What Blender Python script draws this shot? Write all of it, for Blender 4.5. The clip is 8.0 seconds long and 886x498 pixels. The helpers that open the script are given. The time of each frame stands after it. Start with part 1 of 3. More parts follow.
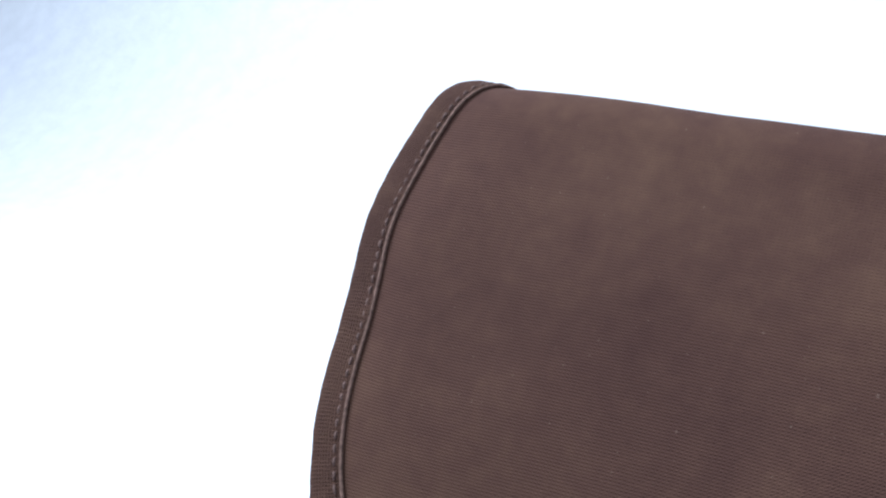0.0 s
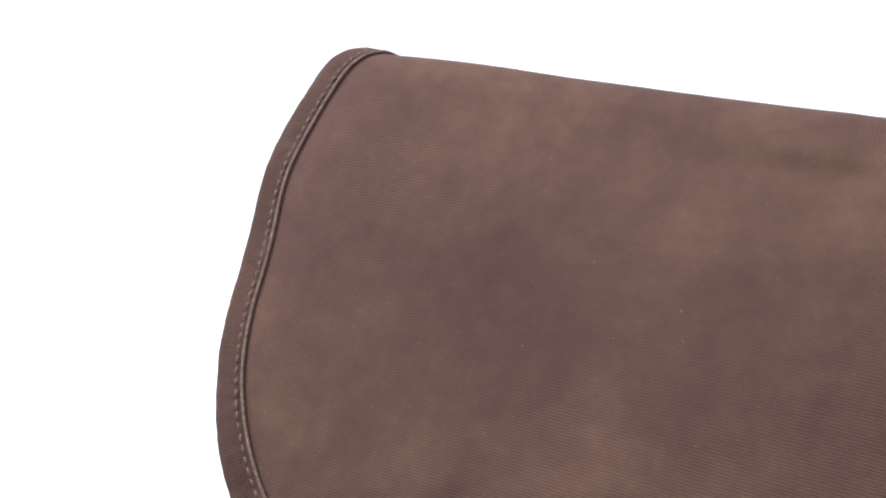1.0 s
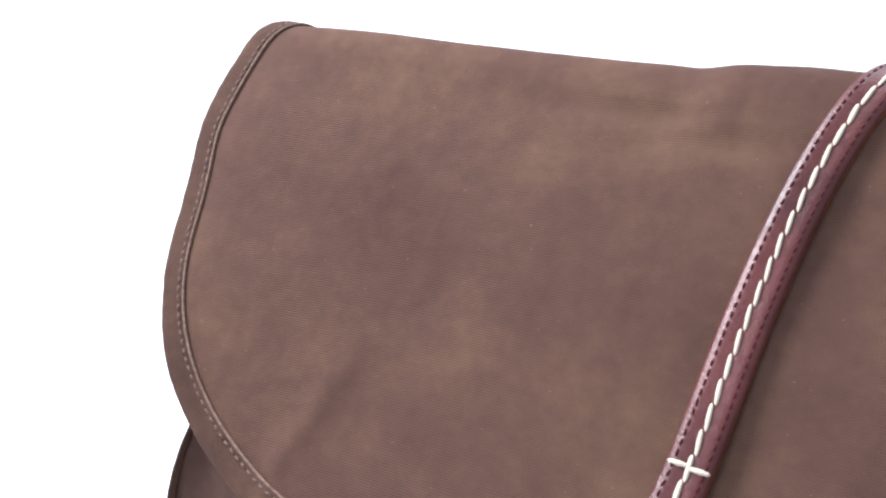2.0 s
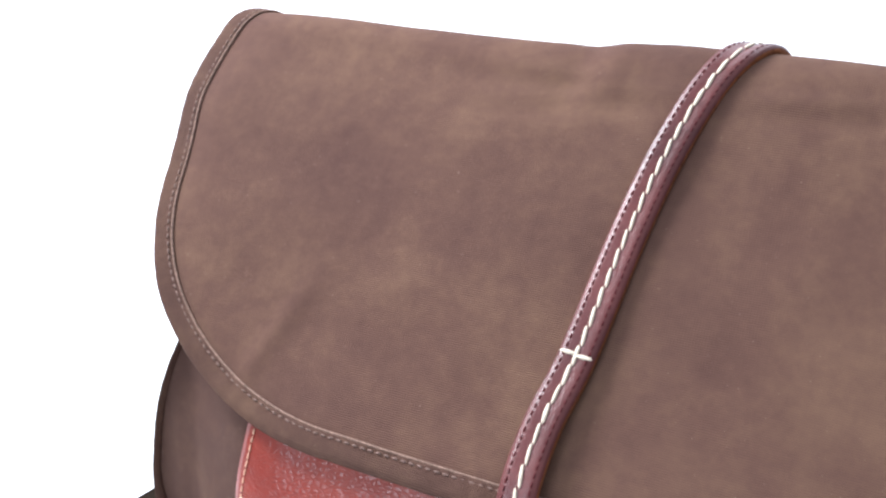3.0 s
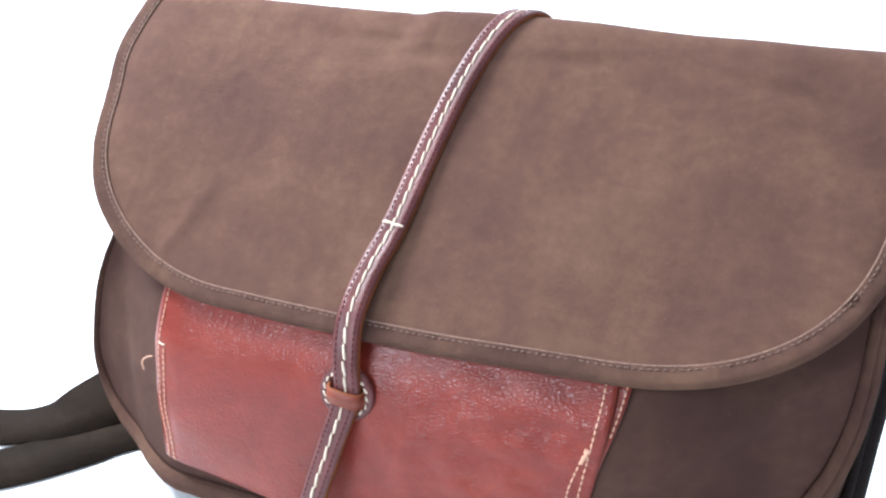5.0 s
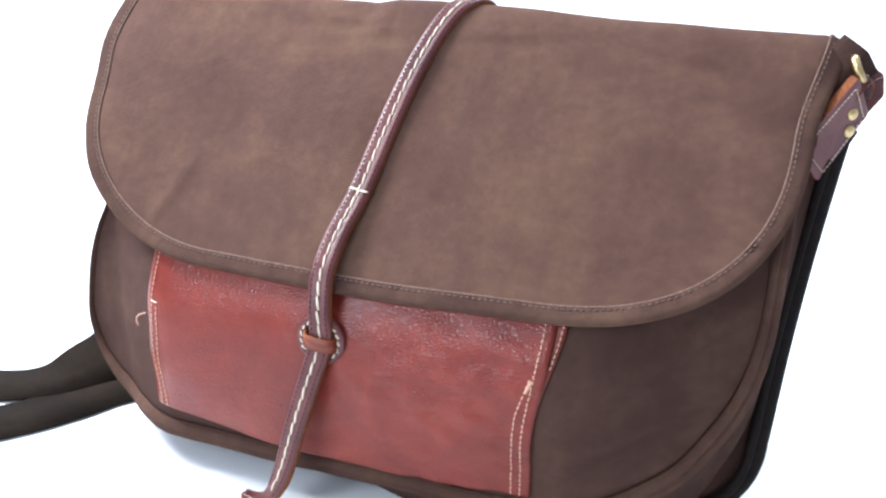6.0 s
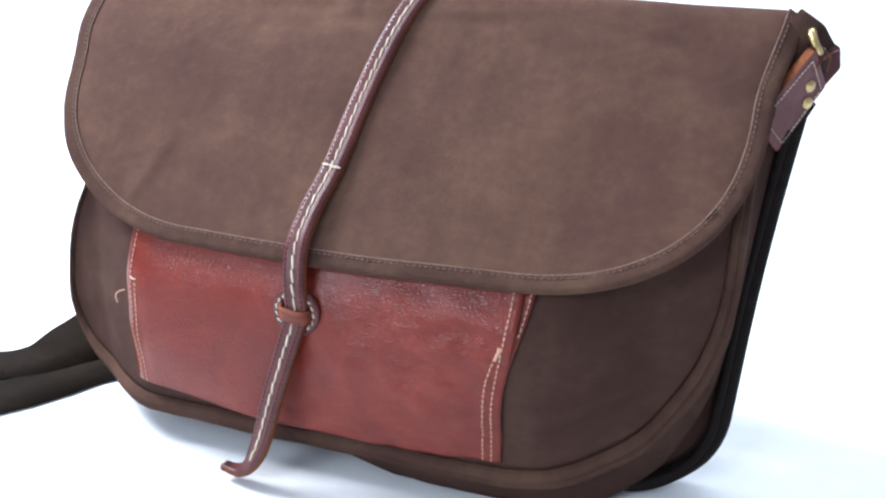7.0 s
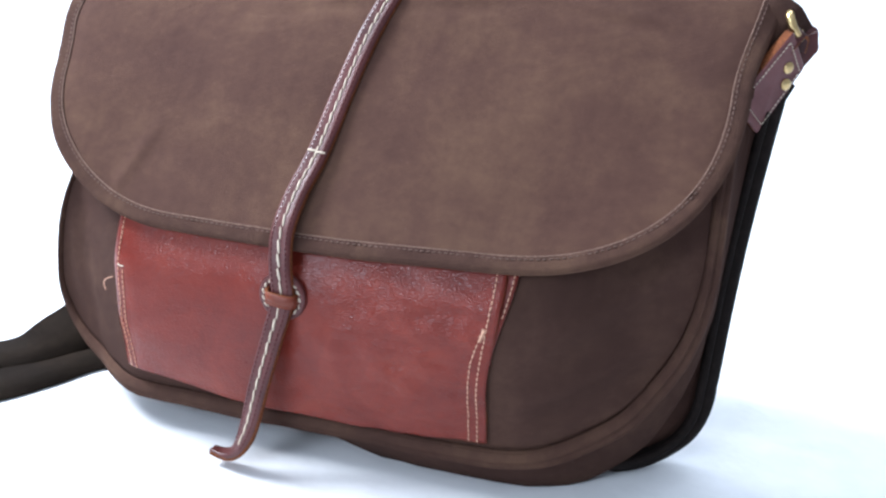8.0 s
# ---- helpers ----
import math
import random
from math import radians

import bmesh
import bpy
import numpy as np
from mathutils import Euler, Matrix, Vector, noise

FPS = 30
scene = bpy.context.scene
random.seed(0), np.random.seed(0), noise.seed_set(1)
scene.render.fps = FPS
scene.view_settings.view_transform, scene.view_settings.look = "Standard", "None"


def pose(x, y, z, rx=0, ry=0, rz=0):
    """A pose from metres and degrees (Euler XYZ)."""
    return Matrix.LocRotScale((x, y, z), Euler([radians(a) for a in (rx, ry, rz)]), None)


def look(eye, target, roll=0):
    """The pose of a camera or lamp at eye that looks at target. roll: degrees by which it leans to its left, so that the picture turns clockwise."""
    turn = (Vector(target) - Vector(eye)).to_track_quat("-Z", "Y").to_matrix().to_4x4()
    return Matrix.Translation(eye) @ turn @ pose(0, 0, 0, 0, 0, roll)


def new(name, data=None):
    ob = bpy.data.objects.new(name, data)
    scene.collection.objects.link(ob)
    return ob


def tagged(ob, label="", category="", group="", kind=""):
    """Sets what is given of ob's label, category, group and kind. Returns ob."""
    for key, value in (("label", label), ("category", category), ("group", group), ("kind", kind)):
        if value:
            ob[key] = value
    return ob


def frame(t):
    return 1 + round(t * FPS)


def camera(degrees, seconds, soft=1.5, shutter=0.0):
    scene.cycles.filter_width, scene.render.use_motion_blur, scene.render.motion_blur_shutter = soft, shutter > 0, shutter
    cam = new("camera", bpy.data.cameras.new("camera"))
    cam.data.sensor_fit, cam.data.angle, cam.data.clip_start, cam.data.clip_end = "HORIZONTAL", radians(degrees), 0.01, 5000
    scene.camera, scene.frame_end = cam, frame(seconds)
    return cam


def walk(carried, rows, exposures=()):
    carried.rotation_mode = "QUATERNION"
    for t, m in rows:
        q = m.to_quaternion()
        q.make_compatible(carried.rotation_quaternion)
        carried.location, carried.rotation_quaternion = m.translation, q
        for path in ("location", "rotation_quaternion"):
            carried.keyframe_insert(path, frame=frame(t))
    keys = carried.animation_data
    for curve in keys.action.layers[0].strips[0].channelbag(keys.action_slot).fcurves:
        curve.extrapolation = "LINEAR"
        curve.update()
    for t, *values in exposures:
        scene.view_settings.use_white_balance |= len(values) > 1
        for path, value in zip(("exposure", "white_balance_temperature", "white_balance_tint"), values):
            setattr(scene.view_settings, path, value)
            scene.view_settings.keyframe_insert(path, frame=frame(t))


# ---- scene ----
cam = camera(48.0, 8.0, soft=2.4)
PATH = [
    (0, (0.064, -0.121, 0.265), (-0.942, 1.515, -0.292), 2.1),
    (0.5, (0.074, -0.13, 0.269), (-0.865, 1.531, -0.329), 3.0),
    (1, (0.094, -0.144, 0.272), (-0.789, 1.536, -0.357), 2.5),
    (1.5, (0.117, -0.163, 0.273), (-0.734, 1.531, -0.362), 2.2),
    (2, (0.1435, -0.1825, 0.275), (-0.7085, 1.503, -0.380), 1.6),
    (3.5, (0.198, -0.271, 0.279), (-0.544, 1.470, -0.368), 2.6),
    (4, (0.217, -0.299, 0.286), (-0.473, 1.451, -0.393), 2.5),
    (4.5, (0.252, -0.321, 0.273), (-0.456, 1.443, -0.348), 2.8),
    (6, (0.305, -0.404, 0.288), (-0.329, 1.371, -0.38), 2.1),
    (6.5, (0.314, -0.411, 0.284), (-0.29, 1.372, -0.391), 2.3),
    (7, (0.319, -0.415, 0.282), (-0.294, 1.364, -0.395), 1.7),
    (7.5, (0.323, -0.419, 0.279), (-0.28, 1.361, -0.406), 1.5),
    (8, (0.326, -0.42, 0.277), (-0.275, 1.361, -0.404), 1.3),
]
EXPOSURES = [(0, -0.84, 5350, 10), (0.5, -0.53, 5550, 10), (1, -0.25, 5700, 10), (1.5, -0.02, 5750, 10), (2.5, 0.28, 5800, 10), (4, 0.52, 5800, 10), (4.7, 0.57, 5800, 10),
             (6, 0.41, 5700, 10), (7, 0.05, 5650, 10), (8, 0.0, 5600, 10)]
walk(cam, [(t, look(eye, target, roll)) for t, eye, target, roll in PATH], EXPOSURES)

# ---- light: a white studio sweep, a soft box at the upper left, a weaker one in front and two over the sweep, the left one an added fill ----
TABLE = -0.018
world = bpy.data.worlds.new("studio")
scene.world = world
world.use_nodes = True
background = world.node_tree.nodes["Background"]
where = world.node_tree.nodes.new("ShaderNodeTexCoord")
split = world.node_tree.nodes.new("ShaderNodeSeparateXYZ")
fade = world.node_tree.nodes.new("ShaderNodeValToRGB")
world.node_tree.links.new(where.outputs["Generated"], split.inputs[0])
world.node_tree.links.new(split.outputs[2], fade.inputs[0])
world.node_tree.links.new(fade.outputs[0], background.inputs[0])
# a white room: dim towards its walls, bright towards its ceiling
fade.color_ramp.elements[0].position, fade.color_ramp.elements[0].color = 0.0, (0.41, 0.415, 0.425, 1)
fade.color_ramp.elements[1].position, fade.color_ramp.elements[1].color = 0.9, (0.92, 0.96, 1.0, 1)
background.inputs[1].default_value = 0.76


def softbox(eye, target, width, height, watts, color):
    lamp = bpy.data.lights.new("softbox", "AREA")
    lamp.shape, lamp.size, lamp.size_y = "RECTANGLE", width, height
    lamp.energy, lamp.color = watts, color
    ob = new("softbox", lamp)
    ob.matrix_world = look(eye, target)
    return ob


softbox((-0.60, 0.01, 0.82), (0.08, 0.05, 0.12), 0.40, 0.40, 22.5, (1.0, 0.965, 0.925))
softbox((0.25, 0.52, 1.05), (0.25, 0.60, 0.0), 0.9, 0.3, 8.0, (0.97, 0.985, 1.0))
# unseen fill lamp, added to brighten the far left of the sweep
softbox((-1.00, 0.30, 1.05), (-1.15, 0.60, 0.0), 0.8, 0.4, 11.0, (0.97, 0.985, 1.0))
softbox((-0.25, -1.02, 0.62), (0.12, 0.0, 0.04), 0.5, 0.4, 7.5, (0.95, 0.975, 1.0))


# ---- materials ----
def material(name):
    m = bpy.data.materials.new(name)
    m.use_nodes = True
    return m, m.node_tree, m.node_tree.nodes["Principled BSDF"]


def node(tree, kind, settings=(), **inputs):
    n = tree.nodes.new(kind)
    for key, value in settings:
        setattr(n, key, value)
    for key, value in inputs.items():
        slot = n.inputs[key.replace("_", " ")]
        if isinstance(value, bpy.types.NodeSocket):
            tree.links.new(value, slot)
        else:
            slot.default_value = value
    return n


def ramp(tree, fac, stops):
    n = tree.nodes.new("ShaderNodeValToRGB")
    while len(n.color_ramp.elements) < len(stops):
        n.color_ramp.elements.new(0.5)
    for e, (p, c) in zip(n.color_ramp.elements, stops):
        e.position, e.color = p, (*c, 1)
    tree.links.new(fac, n.inputs[0])
    return n.outputs[0]


def mixed(tree, mode, fac, a, b):
    n = tree.nodes.new("ShaderNodeMix")
    n.data_type, n.blend_type = "RGBA", mode
    for slot, value in ((0, fac), (6, a), (7, b)):
        if isinstance(value, bpy.types.NodeSocket):
            tree.links.new(value, n.inputs[slot])
        elif slot == 0:
            n.inputs[0].default_value = value
        else:
            n.inputs[slot].default_value = (*value, 1)
    return n.outputs[2]


def maths(tree, op, a, b=0.0):
    n = tree.nodes.new("ShaderNodeMath")
    n.operation = op
    for slot, value in ((0, a), (1, b)):
        if isinstance(value, bpy.types.NodeSocket):
            tree.links.new(value, n.inputs[slot])
        else:
            n.inputs[slot].default_value = value
    return n.outputs[0]


def canvas(name, dark, mid, worn, weave=0.00092, relief=0.6, rough=0.78):
    """Waxed cotton: a woven grain, cloudy wax marks and rubbed pale patches."""
    m, tree, shader = material(name)
    uv = node(tree, "ShaderNodeTexCoord").outputs["UV"]
    drift = node(tree, "ShaderNodeMapping", Vector=uv, Rotation=(0, 0, -0.6), Scale=(1.0, 1.25, 1)).outputs[0]
    cloud = node(tree, "ShaderNodeTexNoise", Vector=drift, Scale=14.0, Detail=7.0, Roughness=0.6, Distortion=0.3).outputs["Fac"]
    fine = node(tree, "ShaderNodeTexNoise", Vector=uv, Scale=160.0, Detail=5.0, Roughness=0.7).outputs["Fac"]
    streak_map = node(tree, "ShaderNodeMapping", Vector=uv, Rotation=(0, 0, 0.5), Scale=(70, 16, 1)).outputs[0]
    streak = node(tree, "ShaderNodeTexNoise", Vector=streak_map, Scale=1.0, Detail=3.0).outputs["Fac"]
    tone = maths(tree, "ADD", maths(tree, "MULTIPLY", cloud, 0.62), maths(tree, "ADD", maths(tree, "MULTIPLY", fine, 0.26), maths(tree, "MULTIPLY", streak, 0.16)))
    color = ramp(tree, tone, ((0.36, dark), (0.5, mid), (0.65, worn)))
    sep = node(tree, "ShaderNodeSeparateXYZ", Vector=uv)
    wobble = maths(tree, "MULTIPLY", fine, 5.0)
    warp = maths(tree, "SINE", maths(tree, "ADD", maths(tree, "MULTIPLY", sep.outputs[0], 6.2832 / weave), wobble))
    weft = maths(tree, "SINE", maths(tree, "ADD", maths(tree, "MULTIPLY", sep.outputs[1], 6.2832 / (weave * 0.8)), wobble))
    yarn = maths(tree, "ADD", maths(tree, "MULTIPLY", maths(tree, "MULTIPLY", warp, weft), 0.6), maths(tree, "MULTIPLY", weft, 0.5))
    shade = ramp(tree, maths(tree, "ADD", maths(tree, "MULTIPLY", yarn, 0.25), 0.5), ((0.2, (0.56, 0.55, 0.62)), (0.85, (1.42, 1.38, 1.32))))
    color = mixed(tree, "MULTIPLY", 0.5, color, shade)
    fleck = node(tree, "ShaderNodeTexNoise", Vector=uv, Scale=900.0, Detail=1.0).outputs["Fac"]
    color = mixed(tree, "MIX", ramp(tree, fleck, ((0.75, (0, 0, 0)), (0.80, (0.22, 0.22, 0.22)))), color, (0.35, 0.27, 0.22))
    tree.links.new(color, shader.inputs["Base Color"])
    shader.inputs["Roughness"].default_value = rough
    shader.inputs["Specular IOR Level"].default_value = 0.05
    b1 = node(tree, "ShaderNodeBump", Height=yarn, Strength=relief, Distance=0.0003)
    b2 = node(tree, "ShaderNodeBump", Height=cloud, Strength=0.35, Distance=0.003, Normal=b1.outputs[0])
    tree.links.new(b2.outputs[0], shader.inputs["Normal"])
    return m


def leather(name, dark, mid, pale, rough=0.32, crease=0.5, scale=1.0, shine=0.31):
    """Vegetable-tanned hide: cloudy dye, pebbled grain, soft creases and scuffs."""
    m, tree, shader = material(name)
    uv = node(tree, "ShaderNodeTexCoord").outputs["Object"]
    cloud = node(tree, "ShaderNodeTexNoise", Vector=uv, Scale=28.0 * scale, Detail=5.0, Roughness=0.6, Distortion=0.6).outputs["Fac"]
    color = ramp(tree, cloud, ((0.3, dark), (0.52, mid), (0.75, pale)))
    grain_map = node(tree, "ShaderNodeMapping", Vector=uv, Rotation=(0, 0.45, 0), Scale=(1, 1, 1.7)).outputs[0]
    warped = node(tree, "ShaderNodeTexNoise", Vector=uv, Scale=150.0 * scale, Detail=3.0)
    spot = mixed(tree, "ADD", 0.0013, grain_map, warped.outputs["Color"])
    edge = node(tree, "ShaderNodeTexVoronoi", (("feature", "DISTANCE_TO_EDGE"),), Vector=spot, Scale=420.0 * scale).outputs["Distance"]
    cells = ramp(tree, edge, ((0.0, (0, 0, 0)), (0.18, (0.55, 0.55, 0.55)), (0.50, (1, 1, 1))))
    fold = node(tree, "ShaderNodeTexNoise", Vector=grain_map, Scale=105.0 * scale, Detail=3.0, Roughness=0.5, Distortion=0.4).outputs["Fac"]
    scuff = node(tree, "ShaderNodeTexNoise", Vector=uv, Scale=300.0 * scale, Detail=4.0).outputs["Fac"]
    color = mixed(tree, "MULTIPLY", 0.2, color, ramp(tree, scuff, ((0.35, (0.7, 0.66, 0.66)), (0.65, (1.15, 1.12, 1.1)))))
    tree.links.new(color, shader.inputs["Base Color"])
    gloss = maths(tree, "ADD", maths(tree, "MULTIPLY", scuff, 0.2), rough - 0.10)
    tree.links.new(gloss, shader.inputs["Roughness"])
    shader.inputs["Specular IOR Level"].default_value = shine
    patch = node(tree, "ShaderNodeTexNoise", Vector=uv, Scale=22.0 * scale, Detail=2.0).outputs["Fac"]
    strength = maths(tree, "MULTIPLY", ramp(tree, patch, ((0.32, (0.45, 0.45, 0.45)), (0.58, (1, 1, 1)))), crease)
    b1 = node(tree, "ShaderNodeBump", Height=cells, Strength=strength, Distance=0.00034)
    b2 = node(tree, "ShaderNodeBump", Height=fold, Strength=crease * 0.30, Distance=0.0016, Normal=b1.outputs[0])
    tree.links.new(b2.outputs[0], shader.inputs["Normal"])
    return m


def plain(name, color, rough=0.6, metal=0.0, vary=0.25, scale=400.0, gloss=0.15, relief=0.0003):
    m, tree, shader = material(name)
    at = node(tree, "ShaderNodeTexCoord").outputs["Object"]
    fac = node(tree, "ShaderNodeTexNoise", Vector=at, Scale=scale, Detail=4.0).outputs["Fac"]
    low = tuple(c * (1 - vary) for c in color)
    high = tuple(min(1.0, c * (1 + vary)) for c in color)
    tree.links.new(ramp(tree, fac, ((0.3, low), (0.7, high))), shader.inputs["Base Color"])
    shader.inputs["Roughness"].default_value = rough
    shader.inputs["Metallic"].default_value = metal
    shader.inputs["Specular IOR Level"].default_value = gloss
    bump = node(tree, "ShaderNodeBump", Height=fac, Strength=0.3, Distance=relief)
    tree.links.new(bump.outputs[0], shader.inputs["Normal"])
    return m


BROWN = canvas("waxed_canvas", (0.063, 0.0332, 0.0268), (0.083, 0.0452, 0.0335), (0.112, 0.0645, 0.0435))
# the flap's canvas again, with the shade of upright faces painted into its colour
BROWN_SHADED = canvas("waxed_canvas_shaded", (0.044, 0.0240, 0.0196), (0.057, 0.0315, 0.0246), (0.079, 0.0455, 0.0328))
HEM = canvas("waxed_canvas_hem", (0.055, 0.0296, 0.0236), (0.075, 0.0412, 0.0310), (0.108, 0.0625, 0.0425), relief=1.0)
CORD = plain("worn_fold", (0.145, 0.091, 0.070), 0.8, vary=0.4, scale=900.0)
BIND = plain("dark_binding", (0.009, 0.006, 0.005), 0.85, vary=0.35, scale=300.0)
HIDE = leather("russet_leather", (0.108, 0.0126, 0.0072), (0.144, 0.0180, 0.0100), (0.188, 0.0285, 0.0155))
STRAP = leather("oxblood_leather", (0.050, 0.013, 0.013), (0.074, 0.019, 0.018), (0.105, 0.030, 0.028), rough=0.36, crease=0.25, scale=1.6, shine=0.36)
TAB = leather("mauve_leather", (0.092, 0.031, 0.032), (0.122, 0.043, 0.044), (0.150, 0.056, 0.055), rough=0.36, crease=0.1, scale=2.0)
TAN = leather("tan_leather", (0.095, 0.017, 0.007), (0.13, 0.025, 0.010), (0.17, 0.038, 0.015), rough=0.4, crease=0.2, scale=2.0)
RAW = plain("raw_leather_edge", (0.14, 0.045, 0.015), 0.75, vary=0.4, scale=700.0)
WHITE_THREAD = plain("waxed_thread", (0.52, 0.445, 0.35), 0.6, vary=0.12, scale=1500.0)
PINK_THREAD = plain("pocket_thread", (0.50, 0.30, 0.21), 0.65, vary=0.15, scale=1500.0)
RED_THREAD = plain("red_thread", (0.05, 0.006, 0.007), 0.7, vary=0.3, scale=1500.0)
BROWN_THREAD = plain("brown_thread", (0.128, 0.081, 0.067), 0.7, vary=0.3, scale=1500.0)
BRASS = plain("brass", (0.56, 0.42, 0.20), 0.3, 1.0, vary=0.2, scale=200.0, gloss=0.5)
WEB = canvas("webbing", (0.0065, 0.0044, 0.0028), (0.0105, 0.0070, 0.0046), (0.019, 0.0132, 0.0088), weave=0.0016, relief=0.8)
PAPER = plain("white_paper", (0.74, 0.755, 0.77), 0.8, vary=0.04, scale=45.0, relief=0.004)


# ---- mesh helpers ----
def link(name, verts, faces, mat, parent=None, label="", uvs=None, smooth=True, kind=""):
    data = bpy.data.meshes.new(name)
    data.from_pydata([tuple(v) for v in verts], [], faces)
    mats = mat if isinstance(mat, (list, tuple)) else [mat]
    for m in mats:
        data.materials.append(m)
    if uvs is not None:
        layer = data.uv_layers.new(name="UVMap")
        flat = np.array([uvs[l.vertex_index] for l in data.loops], dtype=float).ravel()
        layer.data.foreach_set("uv", flat)
    data.polygons.foreach_set("use_smooth", [smooth] * len(data.polygons))
    data.update()
    ob = new(name, data)
    if parent:
        ob.parent = parent
    return tagged(ob, label, kind=kind)


def outward(ob):
    bm = bmesh.new()
    bm.from_mesh(ob.data)
    bmesh.ops.recalc_face_normals(bm, faces=bm.faces)
    bm.to_mesh(ob.data)
    bm.free()
    return ob


def grid(name, rows, mat, parent=None, label="", uvs=None, thick=0.0, closed=False, kind=""):
    """A sheet from rows of points; thick: its thickness, grown against its normals."""
    ny, nx = len(rows), len(rows[0])
    verts = [p for r in rows for p in r]
    uv = [q for r in uvs for q in r] if uvs is not None else None
    faces = []
    for j in range(ny - 1):
        for i in range(nx if closed else nx - 1):
            k = (i + 1) % nx
            faces.append((j * nx + i, j * nx + k, (j + 1) * nx + k, (j + 1) * nx + i))
    ob = link(name, verts, faces, mat, parent, label, uv, kind=kind)
    if thick:
        mod = ob.modifiers.new("thickness", "SOLIDIFY")
        mod.thickness, mod.offset = thick, -1.0
    return ob


def unit(v):
    return v / max(np.linalg.norm(v), 1e-12)


def smooth_path(points, count):
    """Catmull-Rom through the points, at even steps of length."""
    p = np.array(points, dtype=float)
    p = np.vstack([2 * p[0] - p[1], p, 2 * p[-1] - p[-2]])
    fine = []
    for i in range(1, len(p) - 2):
        for t in np.linspace(0, 1, 24, endpoint=False):
            fine.append(0.5 * (2 * p[i] + (p[i + 1] - p[i - 1]) * t + (2 * p[i - 1] - 5 * p[i] + 4 * p[i + 1] - p[i + 2]) * t * t
                               + (3 * p[i] - p[i - 1] - 3 * p[i + 1] + p[i + 2]) * t ** 3))
    fine = np.array(fine + [p[-2]])
    s = np.concatenate([[0], np.cumsum(np.linalg.norm(np.diff(fine[:, :3], axis=0), axis=1))])
    at = np.linspace(0, s[-1], count)
    return np.stack([np.interp(at, s, fine[:, k]) for k in range(fine.shape[1])], axis=1), s[-1]


def tangents(p):
    return np.array([unit(v) for v in np.gradient(p[:, :3], axis=0)])


def sweep(name, centers, sides, section, mat, parent=None, label="", caps=True, edge=None, narrow=0):
    """A band along centers: section is a closed ring of (across, up) in metres. edge: the section's sides that take the second material. narrow: how many steps at its end taper."""
    tang = tangents(centers)
    n = len(section)
    verts, uvs, faces, which = [], [], [], []
    run = 0.0
    for i, (c, w, t) in enumerate(zip(centers, sides, tang)):
        up = unit(np.cross(w, t))
        w = unit(np.cross(t, up))
        if i:
            run += np.linalg.norm(centers[i] - centers[i - 1])
        left = len(centers) - 1 - i
        slim = 1.0 if left >= narrow else 0.5 + 0.5 * left / narrow
        for a, h in section:
            verts.append(c + w * (a * slim) + up * (h * (0.5 + 0.5 * slim)))
            uvs.append((a, run))
    for i in range(len(centers) - 1):
        for k in range(n):
            m = (k + 1) % n
            faces.append((i * n + k, i * n + m, (i + 1) * n + m, (i + 1) * n + k))
            which.append(1 if edge and k in edge else 0)
    if caps:
        faces += [tuple(range(n)), tuple(range((len(centers) - 1) * n, len(centers) * n))]
        which += [1 if edge else 0] * 2
    ob = link(name, verts, faces, mat, parent, label, uvs)
    if edge:
        ob.data.polygons.foreach_set("material_index", which)
    return outward(ob)


def tube(name, path, radius, mat, parent=None, label="", sides=8, closed=False):
    p = np.array(path, dtype=float)
    tang = tangents(p)
    if closed:
        tang = np.array([unit(p[(i + 1) % len(p)] - p[i - 1]) for i in range(len(p))])
    ref = np.array((0.3, -0.9, 0.31))
    rows = []
    for c, t in zip(p, tang):
        a = unit(np.cross(t, ref))
        b = np.cross(t, a)
        rows.append([c + radius * (math.cos(k) * a + math.sin(k) * b) for k in np.linspace(0, 2 * math.pi, sides, endpoint=False)])
    if closed:
        rows.append(rows[0])
    ob = grid(name, rows, mat, parent, label, closed=True)
    return outward(ob)


def bead(c, t, n, length, width, height, ring=6):
    """One stitch: a rounded grain lying along t on a surface of normal n."""
    t = unit(t)
    w = unit(np.cross(n, t))
    n = np.cross(t, w)
    verts, faces = [], []
    for s, r in ((-1.0, 0.25), (-0.78, 0.78), (0.0, 1.0), (0.78, 0.78), (1.0, 0.25)):
        for k in range(ring):
            a = 2 * math.pi * k / ring
            verts.append(c + t * (s * length / 2) + w * (r * width / 2 * math.cos(a)) + n * (height * (r * 0.9 * math.sin(a) - 0.25 * s * s)))
    for j in range(4):
        for k in range(ring):
            faces.append((j * ring + k, j * ring + (k + 1) % ring, (j + 1) * ring + (k + 1) % ring, (j + 1) * ring + k))
    faces += [tuple(range(ring))[::-1], tuple(range(4 * ring, 5 * ring))]
    return verts, faces


